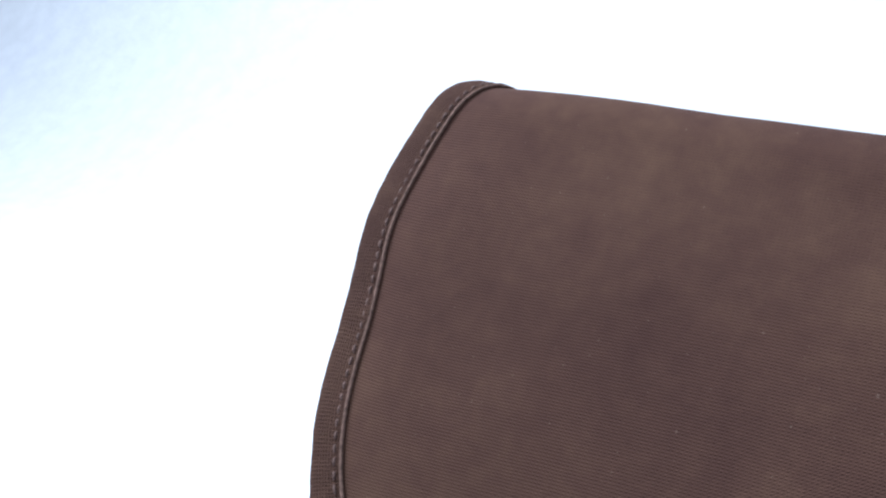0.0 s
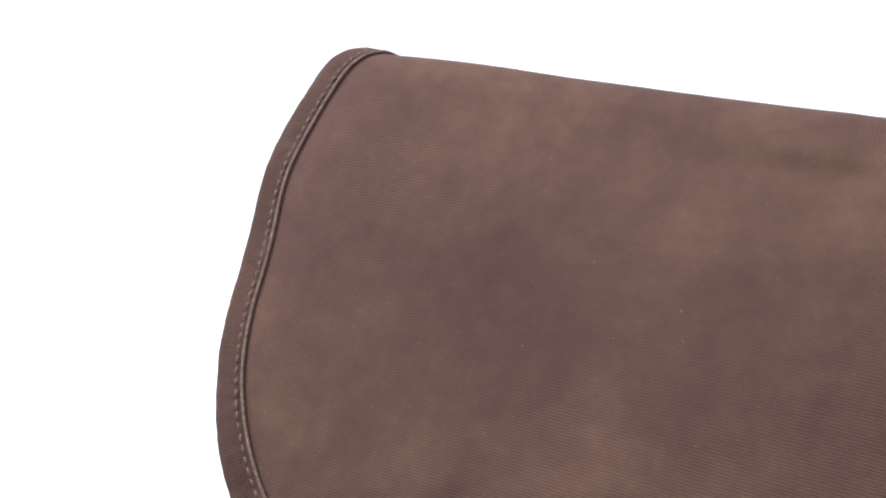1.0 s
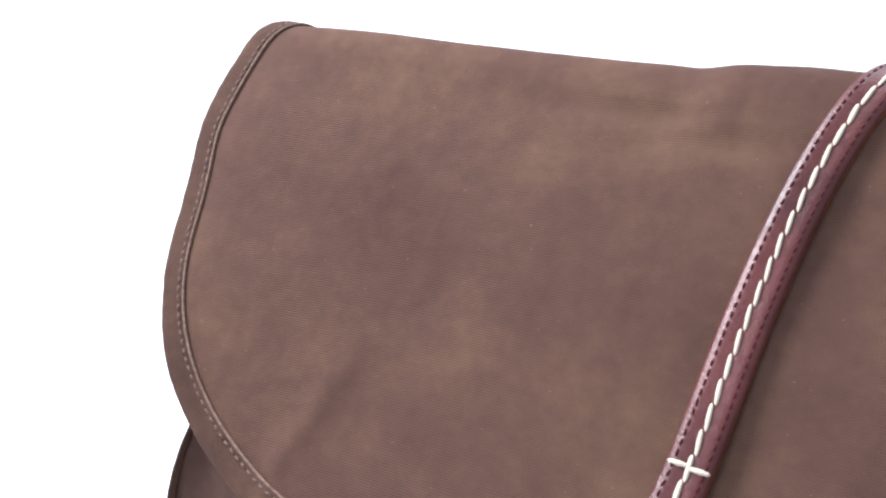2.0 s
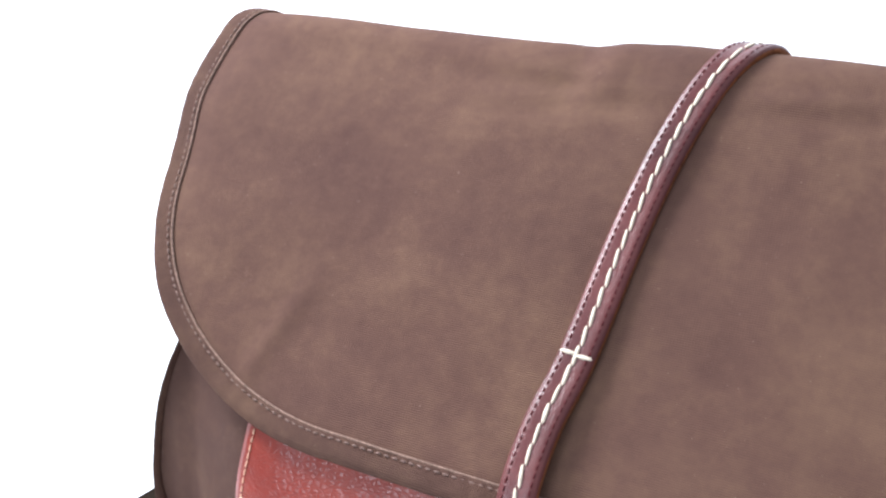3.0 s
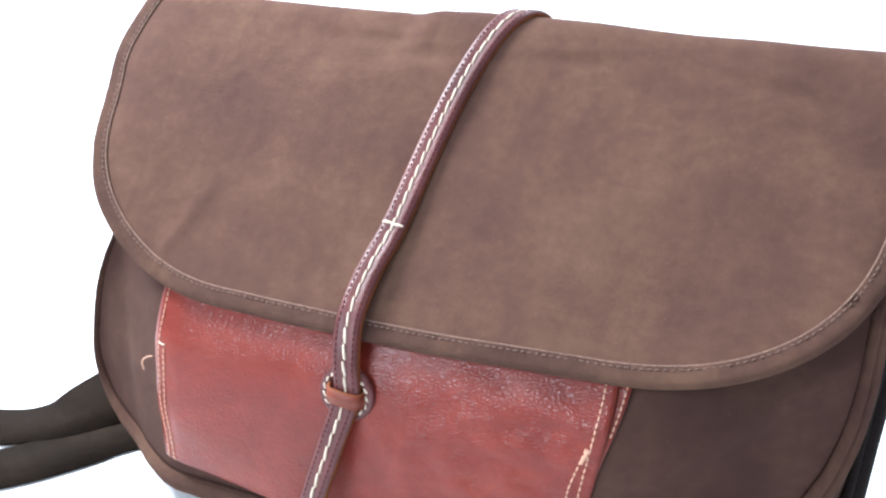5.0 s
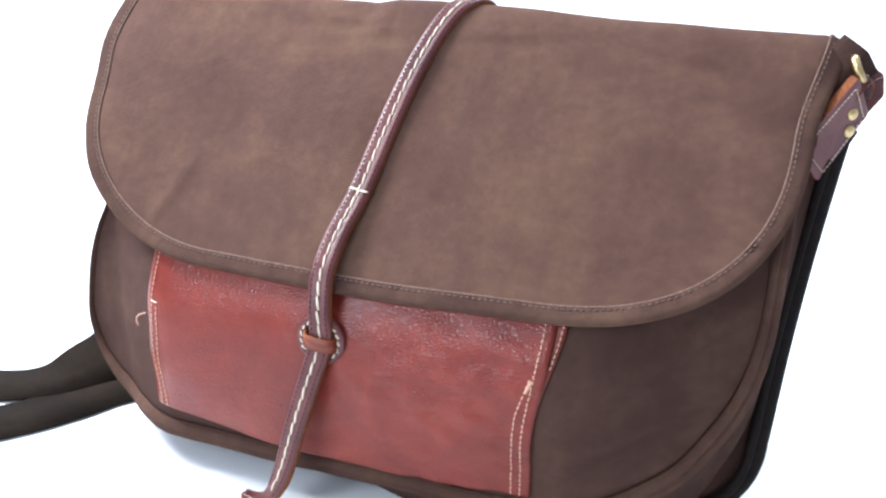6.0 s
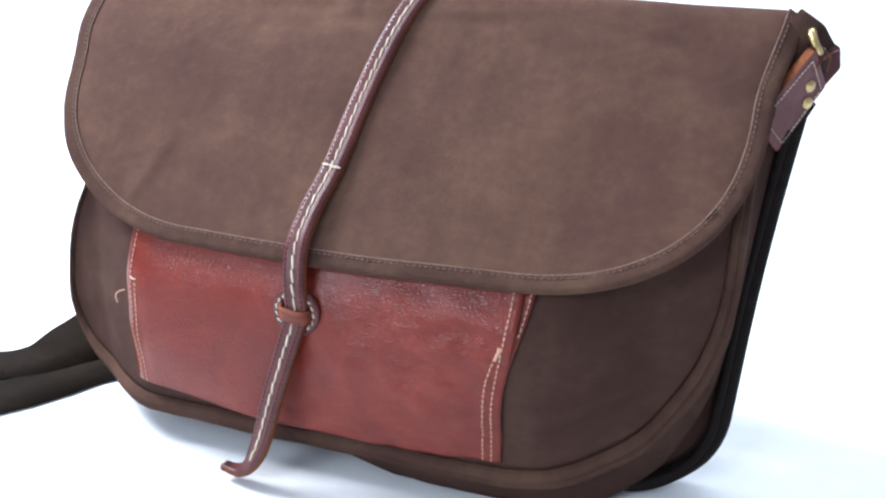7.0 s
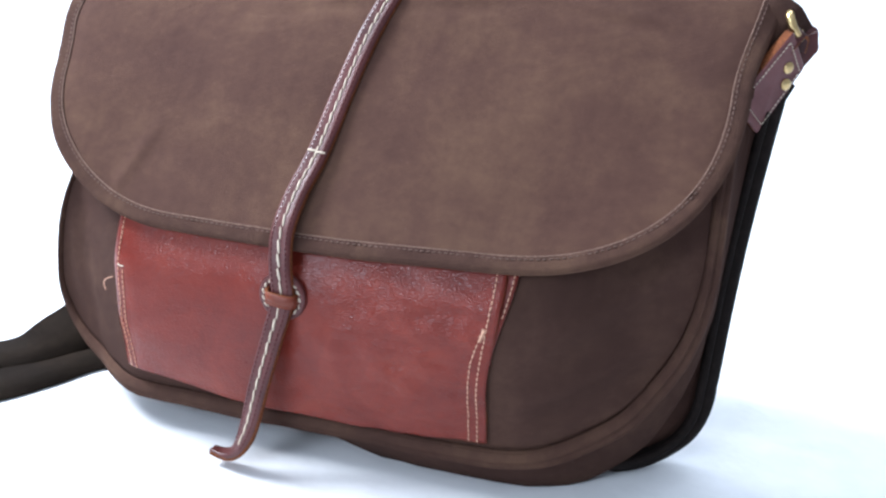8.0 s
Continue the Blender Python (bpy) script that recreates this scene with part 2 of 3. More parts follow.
def seam(name, points, normals, pitch, length, width, height, mat, parent, label="", jitter=0.12, yaw=0.0, ring=6):
    """A row of machine stitches along a line, as one mesh."""
    p, nrm = np.array(points), np.array(normals)
    s = np.concatenate([[0], np.cumsum(np.linalg.norm(np.diff(p, axis=0), axis=1))])
    tang = tangents(p)
    verts, faces = [], []
    at = pitch / 2
    while at < s[-1] - pitch / 4:
        c = np.array([np.interp(at, s, p[:, k]) for k in range(3)])
        t = unit(np.array([np.interp(at, s, tang[:, k]) for k in range(3)]))
        n = unit(np.array([np.interp(at, s, nrm[:, k]) for k in range(3)]))
        turn = yaw + random.uniform(-jitter, jitter)
        t = unit(t * math.cos(turn) + np.cross(n, t) * math.sin(turn))
        v, f = bead(c, t, n, length * random.uniform(0.9, 1.08), width, height, ring)
        base = len(verts)
        verts += v
        faces += [tuple(i + base for i in q) for q in f]
        at += pitch * random.uniform(0.96, 1.04)
    return link(name, verts, faces, mat, parent, label, kind="stuff")


def step(a, b, x):
    t = np.clip((x - a) / (b - a), 0, 1)
    return t * t * (3 - 2 * t)


def wave(x, y, z, size, seed=0.0):
    return noise.noise(Vector((x / size + seed, y / size - seed, z / size + 2.3 * seed)))


def corner(t, p):
    """Rise of a rounded corner, 0 to 1, over its run t from 0 to 1."""
    t = min(max(t, 0.0), 1.0)
    return 1 - (1 - t ** p) ** (1 / p)


# ---- the setting: a seamless white sweep ----
def build_backdrop():
    profile = [(-2.2, TABLE), (-1.0, TABLE), (-0.3, TABLE), (0.0, TABLE), (0.3, TABLE), (0.45, TABLE)]
    for a in np.linspace(8, 90, 14):
        profile.append((0.45 + 0.45 * math.sin(radians(a)), TABLE + 0.45 * (1 - math.cos(radians(a)))))
    profile += [(0.9, 1.2), (0.9, 2.2)]
    rows = [[(x, y, z) for x in np.linspace(-2.4, 2.4, 9)] for y, z in profile]
    tagged(grid("backdrop", rows, PAPER, thick=0.004), "seamless white paper sweep under and behind the bag", "backdrop", kind="structure")


build_backdrop()

# ---- the bag ----
bag = new("messenger_bag")
bag.location = (0.126, 0.05, TABLE)
tagged(bag, "brown waxed canvas messenger bag with leather pocket, closed, on white paper", "bag")
HOME = Matrix.Translation((-0.126, -0.05, -TABLE))


def settle():
    """Keeps each first-level part where it was modelled."""
    for o in bag.children:
        o.matrix_parent_inverse = HOME


# -- shapes shared by the parts --
def front_y(x, z):
    """The front panel: upright and full below, sloping back under the flap."""
    low = 0.0085 - 0.0075 * math.sin(math.pi * min(max((z - 0.0) / 0.105, 0), 1))
    y = low + 0.767 * max(z - 0.104, 0) * step(0.095, 0.125, z)
    y += 0.0070 * step(0.080, 0.120, z)
    s = step(0.205, 0.312, x) ** 1.15
    y = y * (1 - s) + max(y + 0.004, 0.052) * s
    s = step(0.01, -0.075, x)
    y = y * (1 - s) + max(y + 0.003, 0.040) * s
    fold = math.exp(-((x + 0.058 + 0.10 * (z - 0.06)) / 0.006) ** 2) * step(0.03, 0.06, z) - math.exp(-((x + 0.044 + 0.10 * (z - 0.06)) / 0.008) ** 2)
    here = step(0.215, 0.235, x) * step(0.302, 0.28, x)
    for z0, rise, wide, size in ((0.050, 0.50, 0.009, 0.0056), (0.026, 0.35, 0.006, 0.0030), (0.080, 0.62, 0.007, 0.0034)):
        y -= here * size * math.exp(-((z - z0 - rise * (x - 0.25)) / wide) ** 2)
    return y + (0.0012 + 0.0014 * step(0.21, 0.24, x)) * wave(x + 0.6 * z, 0, z, 0.05, 3.0) + 0.0014 * wave(x, 0, z, 0.022, 13.0) * (1 - step(-0.01, 0.02, x) * step(0.225, 0.2, x)) - 0.0016 * fold


def back_y(z, x=0.3):
    return 0.074 + 0.036 * max(z, 0) / 0.22 - 0.022 * step(0.03, -0.012, z) * step(0.302, 0.262, x)


def outline(xmin, xmax, zb, ztop, left, right, n=1):
    """An open ring, from the top left down, under and up to the top right; left and right: a corner's run, rise and power."""
    pts = []
    rx, rz, p = left
    for z in np.linspace(ztop, zb + rz, 14 * n, endpoint=False):
        pts.append((xmin, z))
    for a in np.linspace(0, math.pi / 2, 24 * n, endpoint=False):
        pts.append((xmin + rx - rx * math.cos(a) ** (2 / p), zb + rz - rz * math.sin(a) ** (2 / p)))
    rx2, rz2, p2 = right
    for x in np.linspace(xmin + rx, xmax - rx2, 30 * n, endpoint=False):
        pts.append((x, zb))
    for a in np.linspace(0, math.pi / 2, 24 * n, endpoint=False):
        pts.append((xmax - rx2 + rx2 * math.sin(a) ** (2 / p2), zb + rz2 - rz2 * math.cos(a) ** (2 / p2)))
    for z in np.linspace(zb + rz2, ztop, 15 * n):
        pts.append((xmax, z))
    return pts


def taper(x, z):
    """The bag narrows upwards on its strap side."""
    return 0.46 * 0.02 * math.log(1 + math.exp((z - 0.070) / 0.02)) * step(0.1, -0.02, x) * (1 - 0.35 * step(0.1, 0.2, z))


def ring_front(off, drop=None):
    ring = outline(-0.076 - 0.35 * off, 0.302 + off, 0.0095 - (off if drop is None else drop), 0.205,
                   (0.092 + 0.35 * off, 0.060 + off, 3.3), (0.102 + off, 0.110 + off, 2.4))
    return [(x + taper(x, z), z) for x, z in ring]


def ring_back(off):
    ring = outline(-0.048 - off, 0.306 + off, -0.0085 - off, 0.213, (0.075 + off, 0.07 + off, 2.3), (0.038 + off, 0.050 + off, 2.7))
    waist = lambda z: 0.0022 * math.sin(math.pi * min(max((z - 0.02) / 0.17, 0), 1))
    return [(x + 0.095 * max(z - 0.03, 0) - waist(z), z) if x > 0.126 else (x + 0.024 * max(z - 0.03, 0), z) for x, z in ring]


def under(pt):
    return (pt[0], pt[1], max(pt[2], TABLE + 0.0006))


def build_body():
    # front panel: columns from the seam up to the top edge under the flap
    xs = 0.113 - 0.189 * np.cos(np.linspace(0, math.pi, 120))
    rows, uvs = [], []
    for v in np.linspace(0, 1, 60):
        r, q = [], []
        for x in xs:
            low = 0.0095 + (0.060 * corner((0.016 - x) / 0.092, 3.3) if x < 0.016 else 0.110 * corner((x - 0.2) / 0.102, 2.4))
            z = low + (0.210 - low) * v
            x1 = x + taper(x, z)
            r.append((x1, front_y(x1, z), z))
            q.append((x, z))
        rows.append(r)
        uvs.append(q)
    grid("front_panel", rows, BROWN_SHADED, bag, "brown waxed canvas front panel, shade painted in", uvs, thick=0.002)

    # seam flange: the folded seam that stands out round the front panel
    inner, outer = ring_front(0.0), ring_front(0.008, 0.0125)
    rows, uvs = [], []
    for d, lift in ((0.0, 0.0016), (0.03, 0.0004), (0.09, -0.0020), (0.22, -0.0034), (0.42, -0.0040), (0.50, -0.0042), (0.54, -0.0034), (0.58, -0.0018), (0.72, -0.0022), (0.93, -0.0018), (1.0, -0.0002), (0.98, 0.0014), (0.6, 0.0022), (0.0, 0.0026)):
        r, q = [], []
        run = 0.0
        for i, ((x0, z0), (x1, z1)) in enumerate(zip(inner, outer)):
            ripple = 0.0010 * wave(x0, 0, z0, 0.018, 7.0) * d
            x, z = x0 + (x1 - x0) * d, z0 + (z1 - z0) * d
            y = front_y(x0, max(z0, 0.0095)) + lift + ripple + 0.002 * d
            if i:
                run += math.hypot(x0 - inner[i - 1][0], z0 - inner[i - 1][1])
            r.append(under((x, y, z)))
            q.append((run, d * 0.009))
        rows.append(r)
        uvs.append(q)
    outward(grid("seam_flange", rows, HEM, bag, "folded canvas seam round the front panel", uvs))

    # gusset: the band that makes the sides and the bottom
    rows, uvs = [], []
    f0 = ring_front(0.0)
    b0 = ring_back(0.0)
    for k, w in enumerate(np.linspace(0, 1, 16)):
        bulge = math.sin(math.pi * min(w * 1.1, 1)) ** 0.45
        r, q = [], []
        for i, ((x0, z0), (x1, z1)) in enumerate(zip(f0, b0)):
            x = x0 + (x1 - x0) * w
            z = z0 + (z1 - z0) * w
            low = step(0.08, 0.0, z)
            mid = step(0.06, 0.17, x) * step(0.30, 0.2, x)
            z -= bulge * low * (0.001 + 0.014 * step(0.05, 0.16, x) + 0.012 * mid)
            fold = math.exp(-((w - 0.72) / 0.14) ** 2) * step(0.20, 0.27, x) * step(0.075, 0.03, z)
            x, z = x - 0.007 * fold, z + 0.007 * fold
            side = step(0.30, 0.32, abs(x - 0.126) + 0.135)
            x += bulge * side * 0.004 * np.sign(x - 0.126)
            y0, y1 = front_y(x0, max(z0, 0.0095)) + 0.002, back_y(z1, x1) - 0.002
            y = y0 + (y1 - y0) * w + 0.0015 * wave(x, w, z, 0.04, 11.0)
            r.append(under((x, y, z)))
            q.append((i * 0.006, w * 0.08))
        rows.append(r)
        uvs.append(q)
    outward(grid("gusset", rows, BROWN_SHADED, bag, "brown canvas side and bottom gusset, shade painted in", uvs))

    # back panel and its thick rolled binding
    ring = ring_back(0.0)
    half = len(ring) // 2
    rows = []
    for v in np.linspace(0, 1, 16):
        rows.append([(0.1275 + (x - 0.1275) * (1 - v), back_y(z + (0.10 - z) * v, 0.1275 + (x - 0.1275) * (1 - v)) + 0.006 * math.sin(v * 1.5), z + (0.10 - z) * v) for x, z in ring])
    grid("back_panel", rows, BIND, bag, "dark canvas back panel", thick=0.0)
    path = [(x, back_y(z, x), max(z, TABLE + 0.0066)) for x, z in ring_back(0.003) if z < 0.195]
    tube("back_binding", path, 0.0062, BIND, bag, "thick black rolled binding of the back seam", 10)
    path2 = [(x, back_y(z, x) - 0.0085, max(z, TABLE + 0.003)) for x, z in ring_back(0.0008) if z < 0.185]
    tube("inner_piping", path2, 0.0024, BIND, bag, "", 8)


build_body()

# -- flap: a sheet that comes over the top from the back --
SLOPE = [(0.0012, 0.1010), (0.0168, 0.1200), (0.036, 0.1441), (0.054, 0.1675), (0.072, 0.1905), (0.086, 0.2085), (0.096, 0.2205),
         (0.1035, 0.2285), (0.1115, 0.2318), (0.119, 0.2303), (0.1245, 0.2240), (0.126, 0.211), (0.1235, 0.190), (0.121, 0.165)]
RUN, LENGTH = smooth_path([(0, y, z) for y, z in SLOPE], 400)
RUN_S = np.linspace(0, LENGTH, 400)


def v_of_z(z):
    return float(np.interp(z, RUN[:280, 2], RUN_S[:280]))


V_SIDE = v_of_z(0.188)
V_CREST = float(RUN_S[int(np.argmax(RUN[:, 2]))])


def flap_left(v):
    t = min(max((v - V_SIDE - 0.018) / (V_CREST - V_SIDE), 0.0), 1.6)
    return -0.0740 - 0.0050 * step(V_SIDE - 0.014, V_SIDE + 0.022, v) + 0.0155 * t ** 3


def flap_right(v):
    return 0.3125 + 0.0085 * step(V_SIDE, V_CREST, v) - 0.006 * step(V_CREST, LENGTH, v)


def flap_low(a):
    """Lower outline: a runs from 0 at one side to 1 at the other."""
    x = -0.0765 + 0.389 * a
    z = 0.1050 - 0.0012 * math.sin(math.pi * min(max((x - 0.03) / 0.17, 0), 1)) + 0.0010 * step(0.12, 0.20, x)
    if x < 0.03:
        z += 0.0820 * corner((0.03 - x) / 0.1065, 2.1)
    elif x > 0.188:
        z += 0.0835 * corner((x - 0.188) / 0.1245, 2.5)
    return v_of_z(z)


def flap_point(a, v):
    x = flap_left(v) + (flap_right(v) - flap_left(v)) * a
    y = float(np.interp(v, RUN_S, RUN[:, 1]))
    z = float(np.interp(v, RUN_S, RUN[:, 2]))
    top = step(0.195, 0.228, z)
    z += top * (0.0030 * math.exp(-((x - 0.150) / 0.05) ** 2) + 0.0016 * math.exp(-((x + 0.035) / 0.04) ** 2) - 0.0007 * math.exp(-((x - 0.064) / 0.030) ** 2) + 0.0014 * math.exp(-((x - 0.106) / 0.016) ** 2))
    z -= top * 0.005 * step(0.025, 0.0, 1 - a)
    edge = min(a, 1 - a)
    curl = step(0.055, 0.0, edge)
    y += 0.0030 * curl ** 1.5 * (1 - 0.6 * top) - 0.0085 * step(0.25, 0.0, a) * step(0.10, 0.17, z) * (1 - 0.7 * top)
    # soft hollows, a pucker by the strap and a crease at the lower corner
    bump = 0.0016 * wave(x, v, 0, 0.07, 1.0) + 0.0006 * wave(x, v, 0, 0.025, 5.0)
    bump += 0.0013 * math.exp(-((x - 0.088 - 0.25 * (z - 0.225)) / 0.007) ** 2) * step(0.205, 0.225, z)
    bump -= 0.0012 * math.exp(-((x - 0.075 - 0.25 * (z - 0.225)) / 0.006) ** 2) * step(0.205, 0.225, z)
    for x0, z0, tilt, size in ((0.068, 0.2235, -0.05, 0.0007), (0.082, 0.2180, 0.10, 0.0005), (0.158, 0.2230, 0.06, 0.0006), (0.245, 0.2200, -0.12, 0.0006)):
        gap = z - z0 - tilt * (x - x0)
        bump += size * math.exp(-((x - x0) / 0.028) ** 2) * (math.exp(-(gap / 0.0022) ** 2) - math.exp(-((gap + 0.0055) / 0.003) ** 2)) * (1 if y < 0.112 else 0)
    along = (x + 0.012) * 0.42 + (z - 0.118) * 0.91
    across = (x + 0.012) * 0.91 - (z - 0.118) * 0.42
    bump += 0.0012 * math.exp(-(across / 0.0035) ** 2) * step(-0.002, 0.006, along) * step(0.05, 0.02, along)
    return np.array((x, y - 0.8 * bump, z + 0.6 * bump))


def flap_frame(a, v):
    da, dv = 0.004, 0.0012
    p = flap_point(a, v)
    ta = flap_point(min(a + da, 1), v) - flap_point(max(a - da, 0), v)
    tv = flap_point(a, min(v + dv, LENGTH)) - flap_point(a, max(v - dv, 0))
    return p, unit(np.cross(ta, tv))


def flap_uv(a, v):
    return (flap_left(v) + (flap_right(v) - flap_left(v)) * a, v)


def edge_line(n=520):
    """The flap's free edge in its own flat coordinates (x across, v along)."""
    pts = [(flap_left(v), v) for v in np.linspace(V_CREST + 0.03, V_SIDE, 60, endpoint=False)]
    for a in 0.5 - 0.5 * np.cos(np.linspace(0, math.pi, n)):
        v = flap_low(a)
        pts.append((flap_left(v) + (flap_right(v) - flap_left(v)) * a, v))
    pts += [(flap_right(v), v) for v in np.linspace(V_SIDE, V_CREST + 0.03, 60)]
    p, _ = smooth_path([(x, v, 0) for x, v in pts[::2]], 760)
    return p[:, :2]


EDGE = edge_line()
EDGE_T = np.array([unit(t) for t in np.gradient(EDGE, axis=0)])
EDGE_N = np.stack([-EDGE_T[:, 1], EDGE_T[:, 0]], axis=1)


def inset(d):
    """Points and normals of a line at the distance d inside the flap's edge."""
    out, nrm = [], []
    for (x, v), n in zip(EDGE, EDGE_N):
        x1, v1 = x + n[0] * d, v + n[1] * d
        l, r = flap_left(v1), flap_right(v1)
        p, q = flap_frame(min(max((x1 - l) / (r - l), 0), 1), v1)
        out.append(p)
        nrm.append(q)
    return np.array(out), np.array(nrm)


def build_flap():
    cols = 0.5 - 0.5 * np.cos(np.linspace(0, math.pi, 190))
    rows, uvs = [], []
    for w in np.linspace(0, 1, 130):
        r, q = [], []
        for a in cols:
            low = flap_low(a) + 0.0012
            v = low + (LENGTH - low) * w
            r.append(flap_point(a, v))
            q.append(flap_uv(a, v))
        rows.append(r)
        uvs.append(q)
    flap = grid("flap", rows, BROWN, bag, "brown waxed canvas flap with pale rubbed patches", uvs, thick=0.0016)

    # folded hem along the free edge
    shape = [(0.0, -0.0022), (-0.0007, -0.0012), (-0.0008, 0.0002), (0.0, 0.0012), (0.0018, 0.0016), (0.0045, 0.0014), (0.0066, 0.0009), (0.0078, 0.0010), (0.0084, 0.0002), (0.0084, -0.0024)]
    lines = {d: inset(max(d, 0.0)) for d, _ in shape}
    base, base_n = lines[0.0]
    inward = np.array([unit(b - a) for a, b in zip(base, inset(0.003)[0])])
    rows, uvs = [], []
    run = np.concatenate([[0], np.cumsum(np.linalg.norm(np.diff(base, axis=0), axis=1))])
    for d, h in shape:
        pts, nrm = lines[d]
        r, q = [], []
        for i in range(len(base)):
            pucker = (0.0003 + 0.0007 * step(0.001, 0.004, d) * max(0.0, wave(run[i], 0, 0, 0.03, 17.0) + 0.25)) * wave(run[i], d * 0.4, 0, 0.0042, 9.0) + 0.0005 * wave(run[i], 0, 0, 0.02, 4.0)
            p = pts[i] + nrm[i] * (h + (pucker if h > 0 else 0)) + (inward[i] * d if d < 0 else 0)
            r.append(p)
            q.append((run[i], d))
        rows.append(r)
        uvs.append(q)
    outward(grid("hem", rows, HEM, flap, "folded canvas hem", uvs))
    line, nrm = inset(0.0082)
    tube("seam_cord", line[::2] + nrm[::2] * 0.0006, 0.00048, CORD, flap, "pale worn fold beside the hem", 6)
    line, nrm = inset(0.0066)
    seam("hem_stitching", line + nrm * 0.0010, nrm, 0.0030, 0.0021, 0.0008, 0.0006, BROWN_THREAD, flap, "fine brown stitches")


build_flap()


# -- leather pocket --
def pocket_left(z):
    return -0.0045 - 0.0025 * step(0.015, 0.06, z)


def pocket_right(z):
    return 0.2085 + 0.0055 * step(0.045, 0.10, z)


def pocket_low(x):
    return 0.0190 - 0.0085 * step(0.0, 0.09, x) + 0.0035 * step(0.13, 0.215, x)


def pocket_gape(u, w):
    """The open side stands off above the bar tack."""
    return 0.0022 * step(0.42, 0.70, w) * step(0.92, 0.84, w) * step(0.88, 1.0, u)


def pocket_point(u, w, lift=0.0):
    z0 = pocket_low(0.21 * u)
    z = z0 + (0.122 - z0) * w
    x = pocket_left(z) + (pocket_right(z) - pocket_left(z)) * u
    flat = step(0.108, 0.085, z)
    swell = 0.0022 * max(math.sin(math.pi * u), 0) ** 0.6 * flat
    dent = flat * (0.0011 * wave(x, 0, z, 0.035, 21.0) + 0.0015 * wave(x, 0, z * 1.7, 0.016, 23.0) * step(0.35, 0.65, u) + 0.0006 * wave(x * 0.7, 0, z * 1.6, 0.007, 29.0) * step(0.45, 0.7, u))
    return np.array((x, front_y(x, z) - 0.0022 - swell - dent - lift - pocket_gape(u, w), z))


def pocket_line(fu, n=60, w0=0.0, w1=0.9):
    p = np.array([pocket_point(fu(w), w, 0.0003) for w in np.linspace(w0, w1, n)])
    return p, np.tile((0.0, -1.0, 0.0), (n, 1))


def build_pocket():
    rows = [[pocket_point(u, w) for u in np.linspace(0, 1, 110)] for w in np.linspace(0, 1, 70)]
    pocket = grid("pocket", rows, [HIDE, RAW], bag, "russet red leather pocket with grain and creases", thick=0.0024)
    pocket.modifiers["thickness"].material_offset_rim = 1
    for name, fu, w1 in (("stitching", lambda w: 0.017, 0.9), ("stitching", lambda w: 0.035, 0.60), ("stitching", lambda w: 0.978, 0.9),
                         ("stitching", lambda w: 0.957 + 0.013 * step(0.40, 0.62, w), 0.60)):
        p, n = pocket_line(fu, w1=w1)
        seam(name, p, n, 0.0029, 0.0024, 0.0008, 0.0005, PINK_THREAD, pocket, "pale pink double stitching")
    # bar tacks at the heads of the inner rows
    p = np.array([pocket_point(u, 0.60, 0.0004) for u in np.linspace(0.015, 0.037, 8)])
    seam("bar_tack", p, np.tile((0.0, -1.0, 0.0), (8, 1)), 0.0026, 0.0026, 0.001, 0.0006, WHITE_THREAD, pocket, "")
    p = np.array([pocket_point(0.968 + 0.008 * k, 0.54 + 0.06 * k, 0.0005) for k in np.linspace(0, 1, 8)])
    seam("bar_tack", p, np.tile((0.0, -1.0, 0.0), (8, 1)), 0.0011, 0.0024, 0.0010, 0.0006, PINK_THREAD, pocket, "thick white bar tack", yaw=0.6)
    # the pocket's second wall, which shows behind the open side
    rows = []
    for w in np.linspace(0.42, 1, 24):
        o = step(0.42, 0.95, w)
        a = pocket_point(1.0, w)
        row = []
        for k in np.linspace(0, 1, 6):
            x = a[0] + k * 0.0056 * o - 0.003 * (1 - k)
            row.append(np.array((x, front_y(x, a[2]) - 0.0019 - 0.0012 * k * o, a[2])))
        rows.append(row)
    wall = grid("pocket_wall", rows, HIDE, bag, "leather lining of the pocket", thick=0.0018)
    p = np.array([r[4] for r in rows[9:]]) + np.array((0, -0.0004, 0))
    seam("stitching", p, np.tile((0.2, -1.0, 0.0), (len(p), 1)), 0.0029, 0.0022, 0.0008, 0.0005, PINK_THREAD, wall, "")


build_pocket()

# -- closure strap over the flap, through the keeper, down to the table --
STRAP_WAY = [  # centre, then the turn of its width about the upright
    (0.144, 0.1290, 0.205, 0), (0.141, 0.1285, 0.2230, 0), (0.1355, 0.1200, 0.2340, 0), (0.1290, 0.1075, 0.2343, 0), (0.1216, 0.0955, 0.2243, 0),
    (0.1138, 0.0785, 0.2033, 0), (0.1079, 0.0590, 0.1775, 0), (0.1028, 0.0345, 0.1465, 0),
    (0.0985, 0.0180, 0.1290, 0), (0.0975, 0.0030, 0.1125, 0), (0.0995, -0.0045, 0.0965, 0), (0.1010, -0.0062, 0.0800, 0),
    (0.0960, -0.0095, 0.0590, -6), (0.0900, -0.0138, 0.0340, -14), (0.0850, -0.0170, 0.0110, -26), (0.0805, -0.0185, -0.0010, -38),
    (0.0745, -0.0180, -0.0082, -54), (0.0680, -0.0168, -0.0106, -68), (0.0610, -0.0158, -0.0104, -76)]
LACE_PITCH = 0.0068


